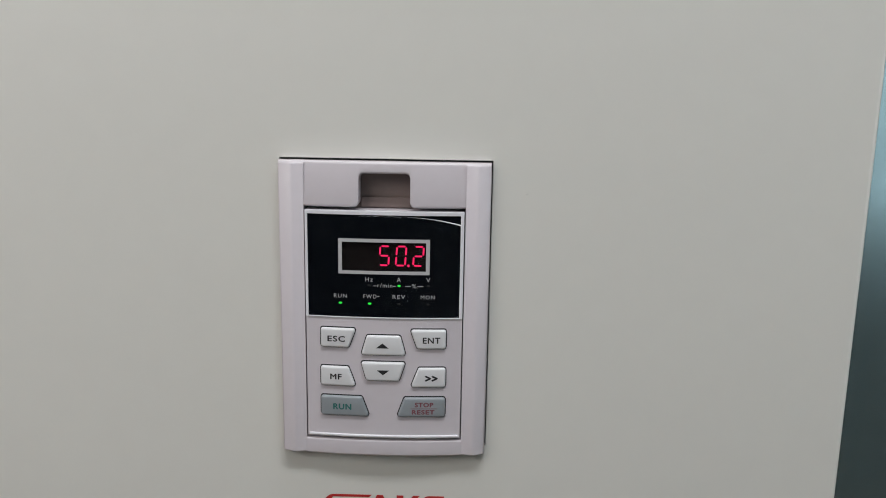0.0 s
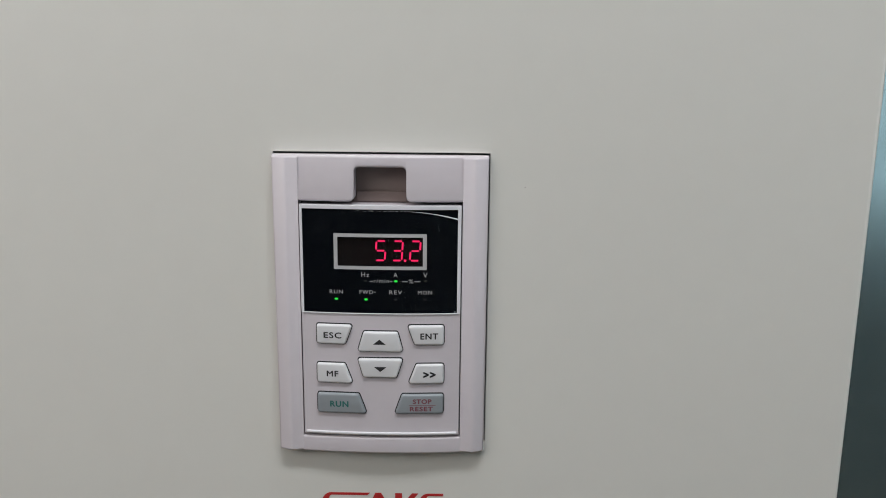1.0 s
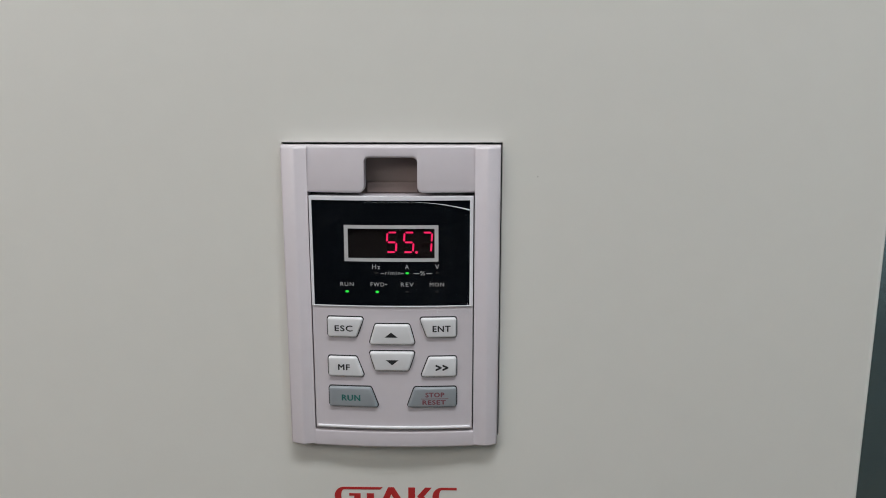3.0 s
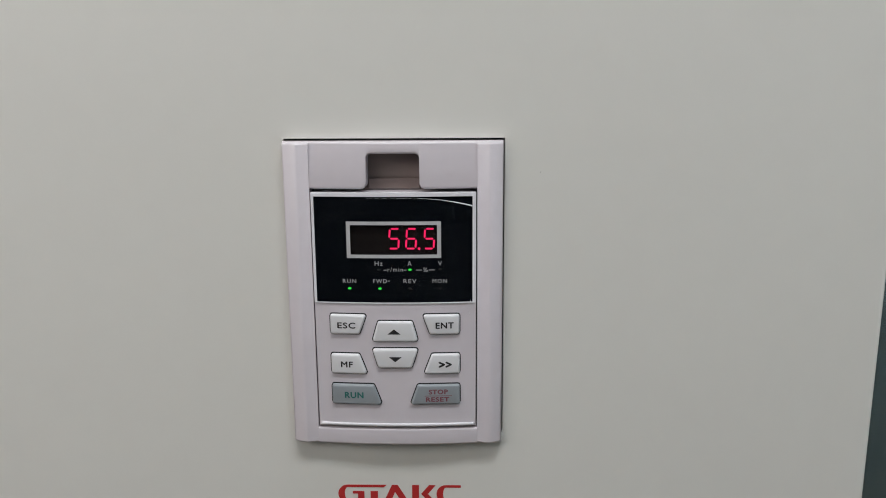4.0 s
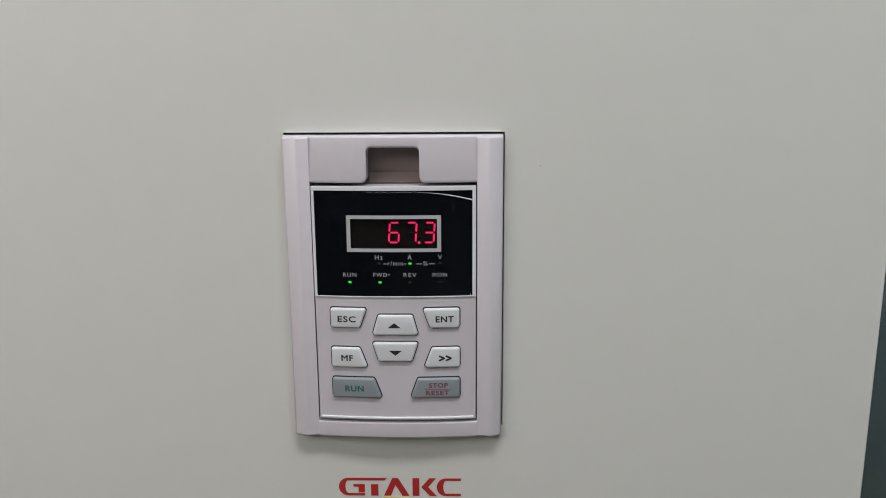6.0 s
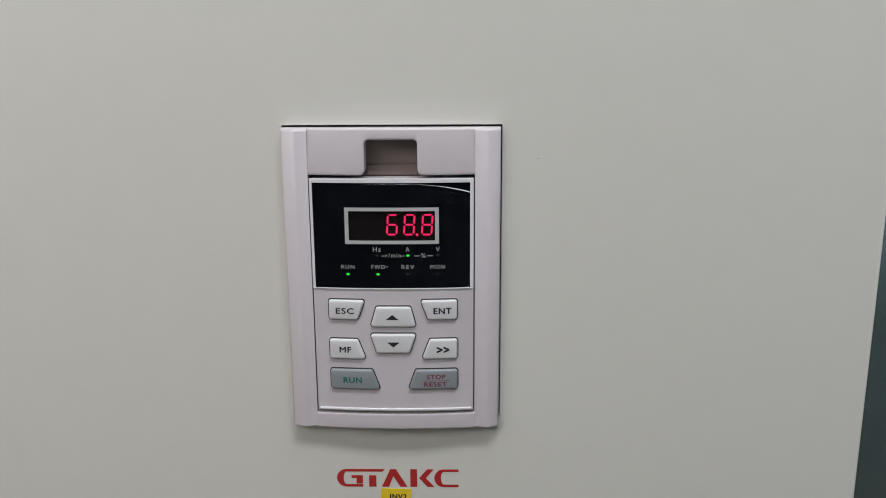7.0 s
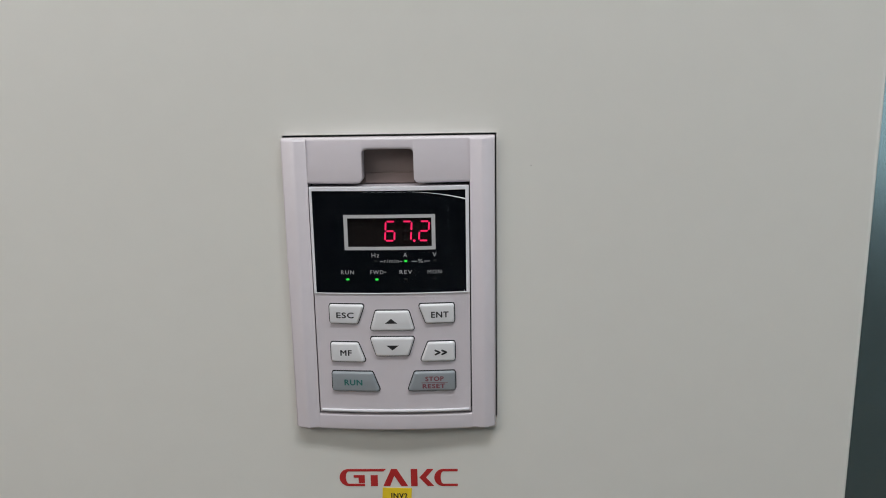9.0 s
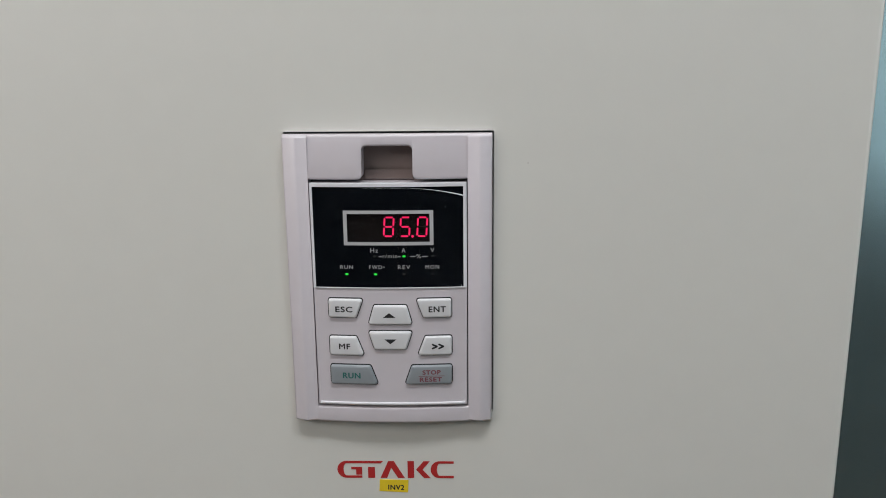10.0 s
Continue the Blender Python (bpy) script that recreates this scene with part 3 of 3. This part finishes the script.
def keypad():
    pad = thing("keypad", "grey keypad with red digits held in the inverter's cover", "keypad", 0, 0, KEY_Z)
    low, seam, xl, xr = -53.0, -4.0, -29.95, 29.65
    # body: face with the keys below, a set-back plate behind the display above
    bm = slab(bmesh.new(), xl, xr, low, seam - 0.3, bow, flat(2.4), 20)
    slab(bm, xl, xr, seam - 0.3, 36.6, flat(-4.4), flat(2.4), 2)
    part("body", bm, M_PLASTIC, pad, "pale grey plastic keypad body", smooth=50, bevel=0.0003)
    # raised silver lip round the display and along the lower edge
    lip = lambda x: bow(x) - 0.45
    bm = holed(bmesh.new(), xl, xr, seam - 0.3, 36.75, -28.95, 28.4, seam + 0.02, 35.25, lip, flat(-4.2), n=10)
    part("rim", bm, M_SILVER, pad, "bright silver-grey rim round the display", smooth=60, bevel=0.00055)
    part("lower_lip", slab(bmesh.new(), -29.2, 28.9, -52.5, -51.5, lambda x: bow(x) - 0.55, lambda x: bow(x) + 0.3, 20), M_SILVER, pad, "bright lower lip", smooth=50, bevel=0.0003)
    # black face with the display's opening
    face = lambda x: bow(x) + 0.02
    glass = part("display_face", holed(bmesh.new(), -28.95, 28.4, -3.95, 35.2, -16.0, 15.65, 13.97, 25.0, face, flat(-4.5), n=8), M_GLASS, pad, "dusty glossy black display face", smooth=50)
    part("display_border", holed(bmesh.new(), -17.35, 17.0, 12.75, 26.25, -15.95, 15.6, 14.02, 24.95, lambda x: bow(x) - 0.05, lambda x: bow(x) + 0.1, n=3), M_BORDER, glass, "silver printed border", smooth=50)
    part("pane", slab(bmesh.new(), -15.95, 15.6, 14.02, 24.95, lambda x: bow(x) + 0.05, lambda x: bow(x) + 0.1, 8), M_PANE, glass, "clear window over the digits", smooth=50).visible_shadow = False
    part("backing", box(bmesh.new(), -16.0, 15.65, -5.0, -4.55, 13.97, 25.0, MM), M_BACKING, glass, "dark backing", smooth=0)
    # protective film, cut in a slack curve towards one corner, and its crease
    edge = lambda x: 34.7 if x < 6 else 34.7 - 3.0 * ((x - 6) / 22.3) ** 2
    cols = [(x, -4.0 - 5.2 * max(0.0, (x + 4) / 32.0) ** 0.5 if x > -4 else -3.6, edge(x)) for x in spread(-28.4, 28.3, 30)]
    film = part("protective_film", columns(bmesh.new(), cols, lambda x: bow(x) - 0.16, lambda x: bow(x) - 0.12), M_FILM, glass, "loose clear protective film", smooth=50)
    film.visible_shadow = False
    bm = bmesh.new()
    prev = None
    for x in spread(9.0, 28.3, 16):
        w = 0.03 + 0.22 * ((x - 9) / 19.3) ** 1.5
        ring = [bm.verts.new((x * MM, (bow(x) - 0.14 - dy) * MM, (edge(x) + dz) * MM)) for dy, dz in ((0, -w), (w * 0.8, 0), (0, w))]
        if prev:
            for i in range(3):
                j = (i + 1) % 3
                bm.faces.new((prev[i], prev[j], ring[j], ring[i]))
        else:
            bm.faces.new(ring)
        prev = ring
    bm.faces.new(prev)
    part("film_crease", bm, M_WRINKLE, glass, "white lifted edge of the film", smooth=60)
    # highlights along the film's top edge as white dashes, then small corner creases
    rng = random.Random(4)
    bm = bmesh.new()
    for x in spread(-9, 9, 14):
        x += rng.uniform(-0.5, 0.5)
        ln, z = rng.uniform(0.3, 0.9), edge(x) + rng.uniform(-0.15, 0.1)
        pts = [(x - ln, z), (x, z - 0.05), (x + ln, z + rng.uniform(-0.05, 0.05)), (x, z + 0.05)]
        prism(bm, [(pts, bow(x) - 0.12), (pts, bow(x) - 0.2)])
    for x, z in ((27.6, -3.6), (26.9, -4.4), (27.9, -5.3), (13.0, -5.6), (16.6, -6.3), (25.2, -6.0), (27.2, -8.2)):
        a, ln = rng.uniform(1.0, 2.0), rng.uniform(0.5, 1.3)
        dx, dz = math.cos(a) * ln / 2, math.sin(a) * ln / 2
        y = bow(x)
        pts = [(x - dx, z - dz), (x + 0.12, z), (x + dx, z + dz), (x - 0.06, z + 0.05)]
        prism(bm, [(pts, y - 0.12), (pts, y - 0.24)])
    tagged(part("film_glint", bm, M_WRINKLE, glass, "small creases and glints at the film's edges, put in as white shapes", smooth=0), kind="stuff")
    # printed words and dashes on the black face
    pr = lambda x: bow(x) - 0.02
    for text, x0, x1, z0, z1 in (("Hz", -7.2, -4.3, 9.95, 11.65), ("A", 4.75, 6.25, 9.95, 11.65), ("V", 15.75, 17.3, 9.95, 11.65), ("r/min", -2.55, 3.05, 7.75, 9.35), ("%", 10.35, 12.1, 7.6, 9.2),
                                 ("RUN", -19.1, -14.2, 3.35, 4.85), ("FWD", -7.9, -2.9, 3.4, 4.9), ("REV", 3.2, 7.9, 3.4, 4.9), ("MON", 13.8, 19.0, 3.35, 4.85)):
        lettering("legend", text, x0, x1, z0, z1, pr, M_PRINT, glass, 0.0, "pale grey printed legend", spacing=1.22)
    for x0, x1, z in ((-4.1, -2.9, 8.3), (3.3, 4.35, 8.3), (7.9, 10.0, 8.3), (12.5, 14.7, 8.3), (-2.6, -1.8, 4.2)):
        part("dash", slab(bmesh.new(), x0, x1, z - 0.12, z + 0.12, lambda x: bow(x) - 0.03, lambda x: bow(x) + 0.1, 2), M_PRINT, glass, "", smooth=0)
    for x, z, on in ((-16.65, 1.35, 1), (-5.5, 1.35, 1), (5.55, 1.35, 0), (16.5, 1.35, 0), (-5.75, 8.45, 0), (5.6, 8.45, 1), (16.6, 8.45, 0)):
        y = bow(x)
        oval = lambda r: [(x + 0.68 * r * math.cos(a * math.pi / 8), z + 0.42 * r * math.sin(a * math.pi / 8)) for a in range(16)]
        part("indicator_light", prism(bmesh.new(), [(oval(1), y + 0.3), (oval(1), y - 0.06), (oval(0.7), y - 0.12)]), M_LED_ON if on else M_LED_OFF, pad, "glowing green indicator light" if on else "unlit indicator light")
    digits(pad)
    # keys
    k, b = M_KEY, M_INK
    key(pad, [(-24.3, -8.5), (-10.7, -8.5), (-13.5, -16.1), (-24.3, -16.1)], k, "white trapezoid key marked ESC", [("ESC", -21.6, -14.8, -13.75, -11.4, b, 0.2)])
    key(pad, [(-6.5, -11.0), (6.2, -11.0), (8.3, -18.8), (-8.8, -18.8)], k, "white trapezoid key with an up arrow", [], [(-3.0, -15.85), (1.9, -15.85), (-0.55, -13.9)])
    key(pad, [(-8.9, -21.55), (8.3, -21.55), (5.8, -29.1), (-6.7, -29.1)], k, "white trapezoid key with a down arrow", [], [(-2.65, -24.65), (-0.3, -26.6), (2.15, -24.65)])
    key(pad, [(10.0, -8.5), (23.6, -8.5), (23.6, -16.1), (12.7, -16.1)], k, "white trapezoid key marked ENT", [("ENT", 14.8, 21.5, -13.75, -11.35, b, 0.2)])
    key(pad, [(-24.4, -23.8), (-13.7, -23.8), (-10.8, -31.6), (-24.4, -31.6)], k, "white trapezoid key marked MF", [("MF", -20.7, -16.2, -28.95, -26.6, b, 0.2)])
    key(pad, [(13.3, -23.7), (23.65, -23.7), (23.65, -31.5), (10.3, -31.5)], k, "white trapezoid key marked with a double arrow", [(">>", 15.8, 20.7, -29.0, -26.5, b, 0.5)])
    key(pad, [(-24.4, -35.75), (-8.5, -35.75), (-5.6, -43.7), (-24.4, -43.7)], M_KEY_GREY, "blue-grey trapezoid key marked RUN in green", [("RUN", -19.6, -12.5, -41.1, -38.65, M_INK_GREEN, 0.24)])
    key(pad, [(7.9, -35.75), (23.65, -35.75), (23.65, -43.6), (5.1, -43.6)], M_KEY_GREY, "blue-grey trapezoid key marked STOP RESET in red",
        [("STOP", 12.0, 19.2, -39.45, -37.5, M_INK_RED, 0.24), ("-", 10.5, 20.7, -40.15, -39.95, M_INK_RED, 0), ("RESET", 10.9, 19.7, -42.4, -40.5, M_INK_RED, 0.24)])


keypad()

# ---- the yellow label under the emblem ----


def label_tape():
    tag = thing("label_sticker", "small yellow printed label stuck on the cover", "label", -1.1 * MM, 0, KEY_Z - 0.092)
    pts = [(-6.2, -2.2), (5.8, -2.8), (6.1, 2.9), (-5.9, 3.15)]
    part("tape", prism(bmesh.new(), [(pts, -0.02), (pts, -0.16), (inset(pts, 0.08), -0.2)]), M_TAPE, tag, "", smooth=0)
    lettering("lettering", "INV2", -2.5, 4.3, -1.6, 0.75, flat(-0.22), M_INK, tag, 0.22, "black lettering", turn=radians(-1.5))


label_tape()


def motions():
    """Each bar of the display turns edge-on when its digit does not use it."""
    shut = pose(0, 0, 0, 89, 0, 0)
    for ob, place, letter, rest in SEGMENTS:
        lit = [letter in LIT[r[place]] for r in READ]
        state = lambda on: rest if on else rest @ shut
        ob.matrix_basis = state(lit[0])
        if len(set(lit)) == 1:
            continue
        rows = [(0.0, state(lit[0]))]
        for i in range(len(lit) - 1):
            if lit[i] != lit[i + 1]:
                rows += [(i / 10 + 1 / 30, state(lit[i])), (i / 10 + 2 / 30, state(lit[i + 1]))]
        rows.append((10.0, state(lit[-1])))
        walk(ob, rows)


motions()
